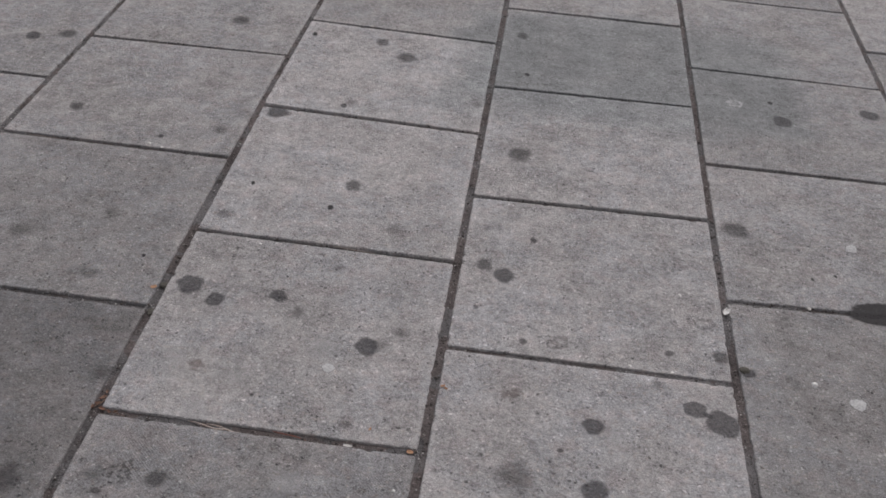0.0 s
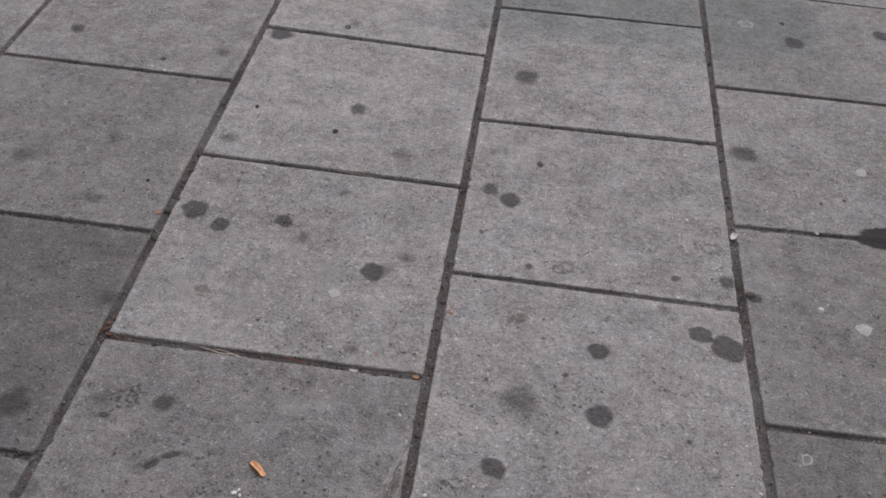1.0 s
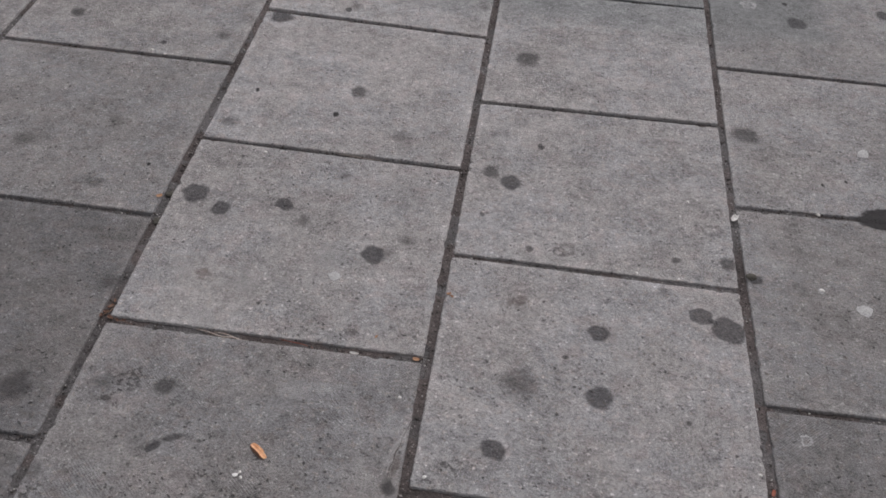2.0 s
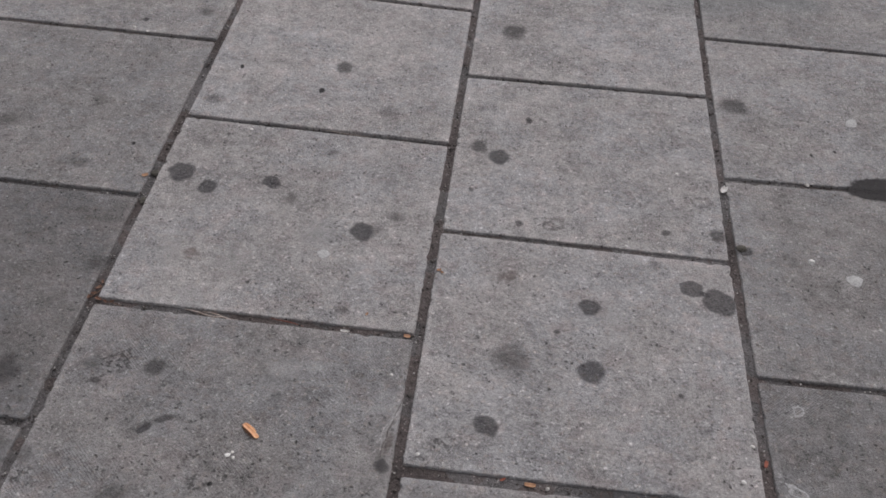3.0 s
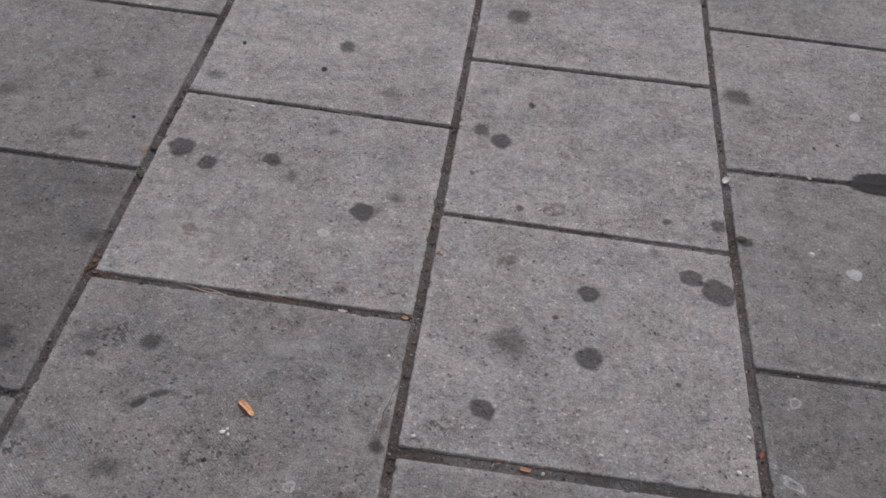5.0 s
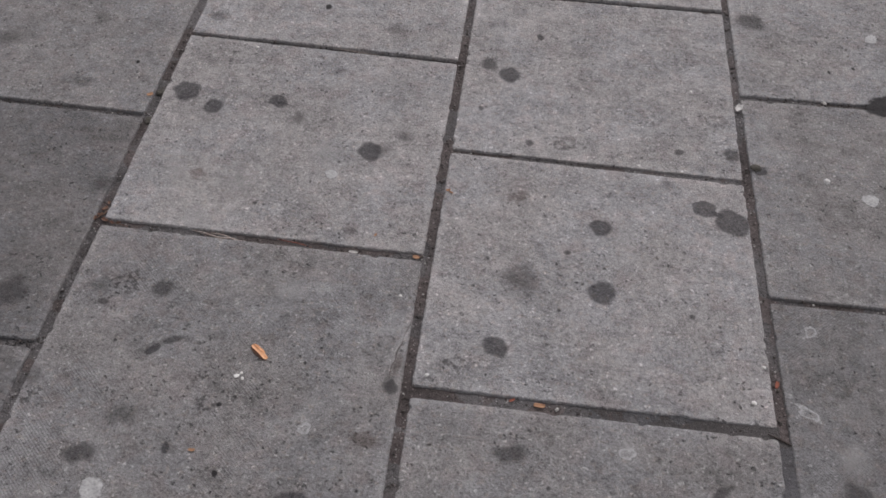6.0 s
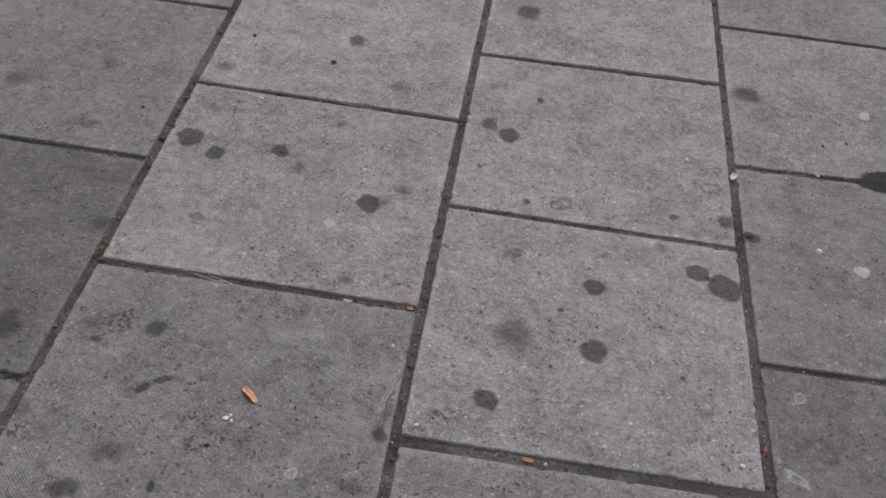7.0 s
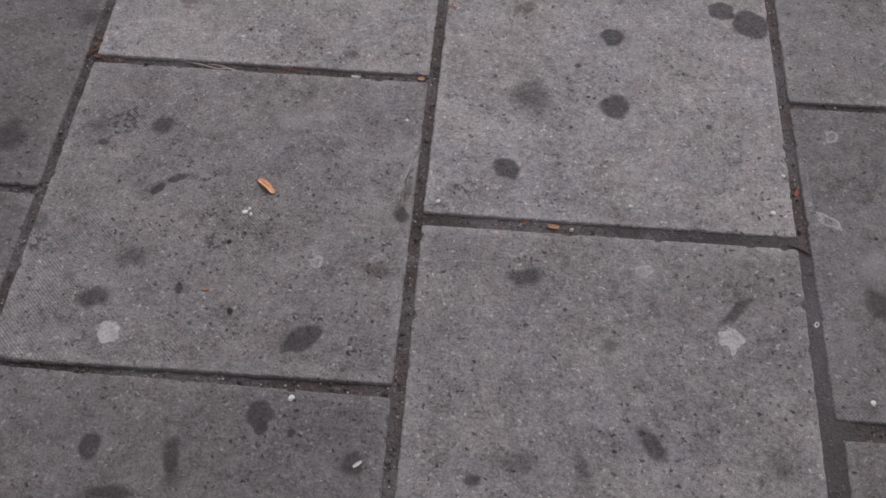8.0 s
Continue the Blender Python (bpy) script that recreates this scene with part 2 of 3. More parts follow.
BARK = plain("dark_twig", (0.045, 0.036, 0.032), (0.09, 0.07, 0.06), 200.0, 0.85)
TAN = plain("tan_chip", (0.52, 0.30, 0.17), (0.40, 0.21, 0.12), 140.0, 0.75)
BRICK = plain("brick_crumb", (0.40, 0.14, 0.09), (0.30, 0.10, 0.07), 140.0, 0.85)
HUSK = plain("dead_leaf", (0.17, 0.085, 0.06), (0.26, 0.16, 0.11), 140.0, 0.8)
LIP = plain("broken_concrete_lip", (0.36, 0.35, 0.34), (0.25, 0.24, 0.235), 90.0, 0.85)
MOSS = plain("dirty_moss", (0.045, 0.043, 0.034), (0.085, 0.078, 0.066), 180.0, 0.9)
EARTH = plain("bare_earth", (0.10, 0.095, 0.09), (0.14, 0.13, 0.125), 0.8, 0.9, 0.01)


# ---------------------------------------------------------------- plan of the paving
# Lines between the columns, their half widths, and for each column the places
# of its cross joints at the two sides; the rest follows at the laying pitch.
PITCH = 0.604
LINES = {-3: -2.418, -2: -1.812, -1: -1.218, 0: -0.598, 1: 0.005, 2: 0.6015, 3: 1.187, 4: 1.79}
# sideways drift of a line from straight, at places along it
BEND = {
    0: ((-1.3, 0.003), (-0.3, 0.0), (0.0, 0.001), (0.31, -0.005), (0.6, -0.003), (0.95, -0.011), (1.55, -0.012), (2.1, -0.004), (3.2, 0.0)),
    1: ((-1.3, 0.024), (-0.75, 0.006), (-0.40, 0.001), (0.0, 0.0), (3.2, 0.0)),
    2: ((-1.3, 0.0), (-0.3, 0.001), (0.0, 0.0), (0.3, -0.005), (0.95, -0.007), (1.5, -0.004), (2.1, -0.001), (3.2, 0.0)),
}
LINE_HALF = {0: 0.0078, 1: 0.0088, 2: 0.0075, 3: 0.0072}
CROSS = {
    -2: {0: (0.045, 0.048), 1: (0.648, 0.651), 2: (1.251, 1.254)},
    -1: {-1: (-0.288, -0.293), 0: (0.316, 0.312), 1: (0.941, 0.936), 2: (1.550, 1.562)},
    0: {-1: (-0.605, -0.602), 0: (0.001, 0.000), 1: (0.605, 0.600), 2: (1.237, 1.211), 3: (1.836, 1.810)},
    1: {-1: (-0.298, -0.298), 0: (0.304, 0.301), 1: (0.889, 0.904), 2: (1.504, 1.517), 3: (2.112, 2.113)},
    2: {-1: (-0.606, -0.602), 0: (-0.009, -0.003), 1: (0.580, 0.600), 2: (1.188, 1.190), 3: (1.789, 1.778), 4: (2.398, 2.393)},
    3: {0: (0.270, 0.270), 1: (0.872, 0.874), 2: (1.476, 1.478), 3: (2.065, 2.075)},
}
CROSS_HALF = {(0, 0): 0.0095, (1, -1): 0.0105, (0, -1): 0.0100, (2, -1): 0.0100, (1, 0): 0.0080}


def line_x(k):
    if k in LINES:
        return LINES[k]
    return LINES[-3] + 0.604 * (k + 3) if k < -3 else LINES[4] + 0.604 * (k - 4)


def drift(k, y):
    """How far line k lies to the side of its straight course."""
    way = BEND.get(k, ((0.0, 0.0), (1.0, 0.0)))
    for (y0, d0), (y1, d1) in zip(way, way[1:]):
        if y <= y1:
            return d0 + (d1 - d0) * max(0.0, (y - y0) / (y1 - y0))
    return way[-1][1]


def cross_y(k, row):
    """The two ends of cross joint row of column k."""
    known = CROSS.get(k)
    if known is None:
        base = 0.045 if k % 2 == 0 else 0.31
        return (base + PITCH * row,) * 2
    near = min(known, key=lambda r: abs(r - row))
    return tuple(y + PITCH * (row - near) for y in known[near])


def slab_tilt(k, row):
    """Height and lean of the slab between cross joints row and row + 1 of column k."""
    rng = random.Random(1000 * (k + 50) + row)
    return rng.uniform(-0.0011, 0.0011), rng.uniform(-0.0013, 0.0013), rng.uniform(-0.0013, 0.0013)


def slab_at(x, y):
    k = max(n for n in range(-15, 16) if line_x(n) <= x)
    s = (x - line_x(k)) / (line_x(k + 1) - line_x(k))
    rows = [r for r in range(-17, 20) if cross_y(k, r)[0] * (1 - s) + cross_y(k, r)[1] * s <= y]
    return k, max(rows)


def top_z(x, y):
    """The height of the paving at a place."""
    k, row = slab_at(x, y)
    up, a, b = slab_tilt(k, row)
    cx, cy = (line_x(k) + line_x(k + 1)) / 2, (cross_y(k, row)[0] + cross_y(k, row + 1)[0]) / 2
    return up + a * (x - cx) / 0.3 + b * (y - cy) / 0.3


# ---------------------------------------------------------------- builders
def mesh_of(name, verts, faces, material, smooth=True):
    me = bpy.data.meshes.new(name)
    me.from_pydata(verts, [], faces)
    me.materials.append(material)
    if smooth:
        me.shade_smooth()
    me.update()
    return me


def part(name, me, parent, label=""):
    ob = new(name, me)
    ob.parent = parent
    return tagged(ob, label)


def slab_mesh(k, row, steps):
    """One flag in world coordinates: a crooked worn outline, a rounded arris with small chips, and its sides."""
    rng = random.Random(7000 * (k + 50) + row)
    left, right = line_x(k) + LINE_HALF.get(k, 0.0075), line_x(k + 1) - LINE_HALF.get(k + 1, 0.0075)
    (bl, br), (tl, tr) = cross_y(k, row), cross_y(k, row + 1)
    low, high = CROSS_HALF.get((k, row), 0.0070), CROSS_HALF.get((k, row + 1), 0.0070)
    corners = [(left + drift(k, bl), bl + low), (right + drift(k + 1, br), br + low), (right + drift(k + 1, tr), tr - high), (left + drift(k, tl), tl - high)]
    if (k, row) == (1, -2):
        corners[1], corners[2] = (0.5945, br + low), (0.5955, tr - high)
    if (k, row) == (2, -2):
        corners[0], corners[3] = (0.626, bl + low), (0.625, tl - high - 0.010)
        corners[2] = (corners[2][0], corners[2][1] - 0.010)
    if (k, row) == (-1, -1):
        corners[1], corners[2] = (corners[1][0] + 0.001, corners[1][1]), (corners[2][0] + 0.002, corners[2][1])
    if (k, row) == (0, -1):
        corners[0] = (corners[0][0], corners[0][1] - 0.004)
    if (k, row) == (0, -2):
        corners[3] = (corners[3][0], corners[3][1] + 0.006)
    if (k, row) == (2, -1):
        corners[0] = (0.618, corners[0][1])
    mid = Vector((sum(c[0] for c in corners) / 4, sum(c[1] for c in corners) / 4))
    up, lean_x, lean_y = slab_tilt(k, row)
    seed = Vector((rng.uniform(0, 90), rng.uniform(0, 90), 0))
    chips = [(rng.randrange(4), rng.random(), rng.uniform(0.004, 0.012), rng.uniform(0.0010, 0.0040)) for _ in range(14)]
    outline = []
    for side in range(4):
        a, b = Vector(corners[side]), Vector(corners[(side + 1) % 4])
        inward = Vector((-(b - a).y, (b - a).x)).normalized()
        for n in range(steps):
            f = n / steps
            p = a.lerp(b, f)
            near = min(f, 1 - f) * 0.6
            cut = 0.0022 * max(0.0, 1 - near / 0.007) ** 2
            rag = 0.0009 * noise.noise(Vector((p.x * 38, p.y * 38, 0)) + seed) + 0.0008 * noise.noise(Vector((p.x * 110, p.y * 110, 4)) + seed) + 0.0006 * noise.noise(Vector((p.x * 290, p.y * 290, 9)) + seed)
            bite = min(1.0, near / 0.02) * sum(deep * max(0.0, 1 - ((f - at) * 0.6 / wide) ** 2) for s, at, wide, deep in chips if s == side)
            if near < 0.010:
                other = Vector(corners[side - 1]) if f < 0.5 else Vector(corners[(side + 2) % 4])
                home = a if f < 0.5 else b
                skew = ((other - home).normalized() + ((b if f < 0.5 else a) - home).normalized()).normalized()
                outline.append((p + skew * cut * 0.8, inward, 0.0))
            else:
                outline.append((p + inward * rag, inward, bite))
    count = len(outline)
    # rings from the foot of the side to the flat of the face: (inset, drop, how far a chip bites)
    rings = [(0.0, -0.045, 0.2), (0.0, -0.0050, 0.6), (0.0003, -0.0024, 1.0), (0.0011, -0.0008, 1.3), (0.0024, -0.0001, 1.6), (0.0042, 0.0, 1.6), (0.0125, 0.0, 0.6), (0.030, 0.0, 0.0)]
    verts, faces, wear = [], [], []
    for inset, drop, share in rings:
        wear += [1.0 if inset < 0.01 else 0.65 if inset < 0.02 else 0.0] * count
        for p, inward, bite in outline:
            q = mid + (p - mid) * (1 - inset / 0.295) + inward * bite * share
            z = up + lean_x * (q.x - mid.x) / 0.3 + lean_y * (q.y - mid.y) / 0.3
            verts.append((q.x, q.y, z + drop))
    for r in range(len(rings) - 1):
        for n in range(count):
            m = (n + 1) % count
            faces.append((r * count + n, r * count + m, (r + 1) * count + m, (r + 1) * count + n))
    verts.append((mid.x, mid.y, up))
    wear.append(0.0)
    last = (len(rings) - 1) * count
    faces += [(last + n, last + (n + 1) % count, len(verts) - 1) for n in range(count)]
    return verts, faces, wear


def strip(name, a, b, half, deep, parent, label, seed, seam=1.0, material=None):
    """A bed of pointing along a joint from a to b: hollow, lumpy, ragged along the slabs."""
    a, b = Vector(a), Vector(b)
    along = b - a
    side = Vector((-along.y, along.x)).normalized()
    n_long, n_wide = max(8, int(along.length / 0.0035)), 9
    verts, faces = [], []
    for i in range(n_long + 1):
        p = a + along * (i / n_long)
        for j in range(n_wide):
            s = j / (n_wide - 1) * 2 - 1
            q = p + side * s * (half + 0.004)
            lump = 0.0018 * noise.noise(Vector((q.x * 45, q.y * 45, seed))) + 0.0017 * noise.noise(Vector((q.x * 170, q.y * 170, seed + 7))) + 0.0016 * noise.noise(Vector((q.x * 9, q.y * 9, seed + 3)))
            verts.append((q.x, q.y, -deep + seam * lump + 0.0009 * s * s))
    for i in range(n_long):
        for j in range(n_wide - 1):
            v = i * n_wide + j
            faces.append((v, v + n_wide, v + n_wide + 1, v + 1))
    me = mesh_of(name, verts, faces, material or MORTAR)
    return part(name, me, parent, label)


# ---------------------------------------------------------------- ground and paving
reach = 400.0
ground = new("ground", mesh_of("ground", [(-reach, -reach, -0.06), (reach, -reach, -0.06), (reach, reach, -0.06), (-reach, reach, -0.06)], [(0, 1, 2, 3)], EARTH, False))
tagged(ground, "bare grey ground under and around the paving", "ground", kind="structure")

X0, X1, Y0, Y1 = line_x(-14), line_x(15), -8.2, 10.0
pavement = new("pavement", mesh_of("pavement", [(x, y, z) for z in (-0.058, -0.0135) for x, y in ((X0, Y0), (X1, Y0), (X1, Y1), (X0, Y1))], [(3, 2, 1, 0), (4, 5, 6, 7), (0, 1, 5, 4), (1, 2, 6, 5), (2, 3, 7, 6), (3, 0, 4, 7)], MORTAR, False))
tagged(pavement, "grey concrete slab pavement in staggered rows, bedded in dark mortar", "pavement", kind="structure")


# ---------------------------------------------------------------- gum and stains
KINDS = {
    "dark": ("gum_spot", "dark flattened chewing gum trodden into the concrete slab", "gum", 0.0007),
    "film": ("gum_spot", "thin grey chewing gum film spread on the concrete slab", "gum", 0.0004),
    "oil": ("stain", "large black oily stain across a slab joint", "stain", 0.0004),
    "worn": ("gum_spot", "broad thin chewing gum mark worn into the slab", "gum", 0.0003),
    "mid": ("gum_spot", "worn grey chewing gum mark on the concrete slab", "gum", 0.0004),
    "faint": ("stain", "faint greyish stain soaked into the concrete slab", "stain", 0.0001),
    "black": ("tar_speck", "tiny black speck stuck on the concrete slab", "speck", 0.0008),
    "ring": ("stain", "patchy dark stain on the concrete slab", "stain", 0.0002),
    "ringfaint": ("stain", "faint ring-shaped mark on the concrete slab", "stain", 0.0002),
    "rust": ("stain", "patchy rusty brown stain on the concrete slab", "stain", 0.0001),
    "pale": ("gum_spot", "pale dried chewing gum flattened on the concrete slab", "gum", 0.0009),
    "ringpale": ("gum_spot", "worn pale chewing gum ring on the concrete slab", "gum", 0.0005),
    "palefaint": ("stain", "faint pale patch on the concrete slab", "stain", 0.0001),
}
layer = 0


def gum(kind, x, y, wide, deep, turn, lobes=()):
    """A trodden blob, wide by deep metres, turned by so many degrees, thickest in the middle.
    Lobes: (degrees round it, how far it bulges or dents, how wide) for each tail or bite."""
    global layer
    layer += 1
    name, label, category, thick = KINDS[kind]
    rng = random.Random(layer * 17)
    rings, around = 6, 36
    # the film fades before its rim, so the sheet is cut a little larger
    grow = {"faint": 1.45, "palefaint": 1.5, "mid": 1.28, "ring": 1.2, "rust": 1.3}.get(kind, 1.14)
    phase = [rng.uniform(0, 6.28) for _ in range(5)]
    power = [0.05, 0.045, 0.035, 0.025, 0.015]
    c, s = math.cos(radians(turn)), math.sin(radians(turn))
    base = 0.00025 + 0.00002 * (layer % 9)
    verts, rim, faces = [(x, y, top_z(x, y) + base + thick)], [1.0], []
    for r in range(1, rings + 1):
        f = r / rings
        for n in range(around):
            a = 2 * math.pi * n / around
            wave = 1 + sum(p * math.sin((m + 2) * a + ph) for m, (p, ph) in enumerate(zip(power, phase)))
            wave += sum(out * math.exp(-((((math.degrees(a) - at + 180) % 360) - 180) / spread) ** 2) for at, out, spread in lobes)
            u, v = f * wave * grow * wide / 2 * math.cos(a), f * wave * grow * deep / 2 * math.sin(a)
            px, py = x + u * c - v * s, y + u * s + v * c
            verts.append((px, py, top_z(px, py) + base + thick * (1 - f * f)))
            rim.append(1 - f)
    for n in range(around):
        m = (n + 1) % around
        faces.append((0, 1 + n, 1 + m))
        for r in range(rings - 1):
            i = 1 + r * around
            faces.append((i + n, i + around + n, i + around + m, i + m))
    me = mesh_of(name, verts, faces, GUM[kind])
    me.attributes.new("rim", "FLOAT", "POINT").data.foreach_set("value", rim)
    return tagged(new(name, me), label, category, "marks on the paving")


gum("mid", -0.813, 1.775, 0.060, 0.067, 16)
gum("dark", -1.372, 1.501, 0.046, 0.062, 15)
gum("mid", -1.279, 1.539, 0.053, 0.063, 16)
gum("mid", -1.079, 1.109, 0.041, 0.049, 14)
gum("dark", -0.812, 1.001, 0.017, 0.021, 13)
gum("black", -0.564, 1.726, 0.018, 0.034, 15)
gum("mid", -0.350, 1.723, 0.046, 0.059, 15)
gum("mid", -0.262, 1.632, 0.066, 0.068, 15)
gum("faint", -0.370, 1.304, 0.035, 0.038, 15)
gum("dark", -0.387, 1.279, 0.020, 0.027, 14)
gum("dark", -0.557, 1.203, 0.062, 0.070, 30, ((150, -0.3, 30), (330, 0.2, 25)))
gum("faint", -0.022, 1.377, 0.029, 0.042, 14)
gum("faint", -0.674, 1.065, 0.032, 0.046, 14)
gum("black", -0.523, 0.829, 0.011, 0.021, 13)
gum("mid", -0.283, 0.870, 0.041, 0.056, 13)
gum("black", -0.317, 0.760, 0.017, 0.025, 13)
gum("faint", -0.554, 0.682, 0.049, 0.044, 12)
gum("faint", -0.151, 0.698, 0.050, 0.064, 12)
gum("mid", 0.076, 1.892, 0.041, 0.054, 16)
gum("black", 0.106, 1.608, 0.016, 0.027, 14)
gum("mid", 0.114, 1.121, 0.064, 0.084, 13)
gum("ringpale", 0.718, 1.569, 0.045, 0.053, 14)
gum("black", 0.823, 1.596, 0.016, 0.023, 14)
gum("dark", 0.844, 1.483, 0.061, 0.069, 14)
gum("dark", 1.110, 1.587, 0.060, 0.065, 14)
gum("mid", 0.650, 0.876, 0.074, 0.067, -30)
gum("pale", 0.922, 0.852, 0.034, 0.033, 12)
gum("black", 0.863, 0.726, 0.008, 0.014, 12)
gum("black", 0.807, 0.703, 0.008, 0.014, 12)
gum("oil", 0.950, 0.598, 0.160, 0.082, 6, ((180, 0.22, 16),))
gum("palefaint", -1.119, 0.795, 0.051, 0.056, 13)
gum("faint", -0.804, 0.633, 0.046, 0.054, 12)
gum("faint", -0.978, 0.523, 0.051, 0.065, 13)
gum("black", -0.675, 0.482, 0.010, 0.015, 12)
gum("faint", -0.623, 0.100, 0.044, 0.046, 11)
gum("dark", -0.545, 0.401, 0.059, 0.069, 12, ((165, 0.32, 14),))
gum("dark", -0.480, 0.361, 0.041, 0.052, 11)
gum("dark", -0.355, 0.397, 0.042, 0.051, 11, ((240, -0.35, 40),))
gum("faint", -0.302, 0.352, 0.037, 0.048, 11)
gum("dark", -0.144, 0.273, 0.049, 0.060, 12)
gum("faint", -0.123, 0.282, 0.039, 0.046, 11)
gum("pale", -0.206, 0.194, 0.024, 0.028, 11)
gum("mid", 0.065, 0.605, 0.041, 0.046, 12)
gum("dark", 0.111, 0.573, 0.049, 0.058, 12)
gum("faint", 0.172, 0.725, 0.018, 0.026, 12)
gum("mid", 0.167, 0.353, 0.019, 0.022, 12)
gum("ringfaint", 0.242, 0.364, 0.042, 0.044, 11)
gum("mid", 0.467, 0.374, 0.022, 0.020, 11)
gum("mid", 0.572, 0.381, 0.038, 0.044, 11)
gum("faint", 0.440, 0.266, 0.036, 0.030, 10)
gum("film", 0.507, 0.210, 0.047, 0.045, -20, ((345, 0.25, 20),))
gum("film", 0.531, 0.197, 0.024, 0.012, -35)
gum("film", 0.559, 0.177, 0.064, 0.066, -38, ((160, 0.18, 25),))
gum("dark", 0.310, 0.126, 0.048, 0.046, -32, ((235, -0.22, 35),))
gum("worn", 0.176, -0.026, 0.094, 0.094, 10)
gum("pale", 0.831, 0.285, 0.034, 0.036, 10)
gum("pale", 0.752, 0.330, 0.011, 0.020, 11)
gum("dark", 0.315, -0.039, 0.053, 0.059, 10)
gum("dark", 0.140, -0.188, 0.045, 0.046, 9, ((300, 0.25, 20),))
gum("mid", -0.685, -0.187, 0.062, 0.073, 11)
gum("ring", -0.495, -0.136, 0.058, 0.062, 9)
gum("mid", -0.434, -0.144, 0.038, 0.043, 11)
gum("dark", -0.411, -0.277, 0.029, 0.016, 49)
gum("mid", -0.384, -0.252, 0.040, 0.015, 31)
gum("ringpale", 0.671, -0.075, 0.024, 0.028, 10)
gum("mid", -0.523, -0.188, 0.021, 0.016, 11)
gum("mid", -0.459, -0.485, 0.055, 0.037, 9)
gum("pale", -0.421, -0.543, 0.037, 0.041, 7)
gum("dark", -0.137, -0.529, 0.066, 0.041, 40, ((188, 0.22, 22), (90, 0.10, 30)))
gum("dark", -0.336, -0.459, 0.012, 0.024, 7)
gum("black", -0.252, -0.493, 0.012, 0.015, 7)
gum("ringpale", -0.138, -0.395, 0.023, 0.025, 7)
gum("rust", -0.043, -0.401, 0.052, 0.031, 8)
gum("mid", 0.180, -0.394, 0.055, 0.040, 7, ((95, -0.25, 30),))
gum("ringpale", 0.359, -0.369, 0.032, 0.023, 8)
gum("mid", 0.496, -0.427, 0.062, 0.020, 54, ((150, 0.5, 25),))
gum("pale", 0.482, -0.478, 0.036, 0.036, 7, ((265, 0.55, 16),))
gum("ringpale", 0.648, -0.253, 0.046, 0.023, -36)
gum("ringfaint", 0.703, -0.197, 0.039, 0.033, 8)
gum("palefaint", 0.708, -0.329, 0.057, 0.054, 8)
gum("mid", 0.707, -0.401, 0.064, 0.045, -64)
gum("black", -0.277, -0.369, 0.009, 0.010, 8)
gum("faint", -0.141, 0.048, 0.027, 0.021, 7)
gum("mid", -0.017, -0.297, 0.025, 0.030, 8)
gum("faint", -0.505, -0.452, 0.021, 0.017, 7)
gum("palefaint", -0.246, -0.445, 0.018, 0.016, 7)
gum("palefaint", -0.368, 0.151, 0.064, 0.065, 8)
gum("palefaint", -0.499, 0.156, 0.053, 0.059, 8)
gum("dark", -0.178, -0.654, 0.042, 0.043, 6, ((268, 0.22, 22), (70, 0.12, 20)))
gum("dark", -0.172, -0.675, 0.020, 0.022, 6)
gum("mid", -0.130, -0.678, 0.012, 0.014, 6)
gum("dark", -0.401, -0.722, 0.031, 0.046, 6)
gum("mid", -0.287, -0.725, 0.026, 0.059, 6)
gum("faint", -0.279, -0.761, 0.030, 0.041, 4)
gum("mid", -0.356, -0.785, 0.068, 0.024, 4)
gum("mid", -0.039, -0.716, 0.033, 0.044, 4)
gum("mid", 0.365, -0.656, 0.028, 0.060, 38)
gum("faint", 0.186, -0.697, 0.070, 0.046, 6)
gum("mid", 0.123, -0.727, 0.026, 0.018, 4)
gum("faint", 0.269, -0.702, 0.026, 0.063, 6)
gum("faint", 0.507, -0.699, 0.009, 0.018, 6)
gum("black", 0.558, -0.459, 0.005, 0.006, 5)
gum("mid", 0.184, -0.479, 0.009, 0.009, 3)
gum("mid", 0.241, -0.448, 0.007, 0.009, 3)
gum("palefaint", 0.359, -0.370, 0.043, 0.031, 5)
gum("rust", -0.070, -0.576, 0.013, 0.009, 5)
gum("faint", 0.538, -0.676, 0.031, 0.033, 6)
gum("faint", -0.583, -0.356, 0.035, 0.046, 10)
gum("rust", 0.155, 0.187, 0.043, 0.041, 12)
gum("faint", 0.306, -0.503, 0.033, 0.028, 9)
gum("palefaint", -0.425, 0.043, 0.061, 0.060, 11)
gum("ringfaint", 0.229, 0.356, 0.029, 0.032, 9)
gum("faint", -0.767, 0.398, 0.068, 0.035, 9)
gum("ringfaint", -0.284, 0.272, 0.015, 0.017, 8)
gum("dark", 0.624, 0.341, 0.034, 0.028, 8)
gum("mid", 0.170, 0.725, 0.016, 0.023, 10)
gum("mid", 0.061, 0.447, 0.011, 0.016, 10)
gum("palefaint", -0.019, -0.210, 0.014, 0.099, -20)
gum("ring", 0.079, -0.235, 0.055, 0.036, 8)
gum("palefaint", -0.231, 0.257, 0.067, 0.070, 9)
gum("palefaint", 0.361, 0.098, 0.064, 0.060, 9)
gum("palefaint", -0.218, -0.118, 0.067, 0.040, 9)
gum("ringfaint", 0.546, 0.487, 0.049, 0.040, 9)
gum("faint", -0.540, -0.153, 0.047, 0.032, 9)
gum("faint", -0.417, -0.274, 0.053, 0.019, 38)
gum("faint", -0.419, -0.410, 0.050, 0.032, 9)
gum("mid", 0.471, -0.072, 0.012, 0.013, 7)
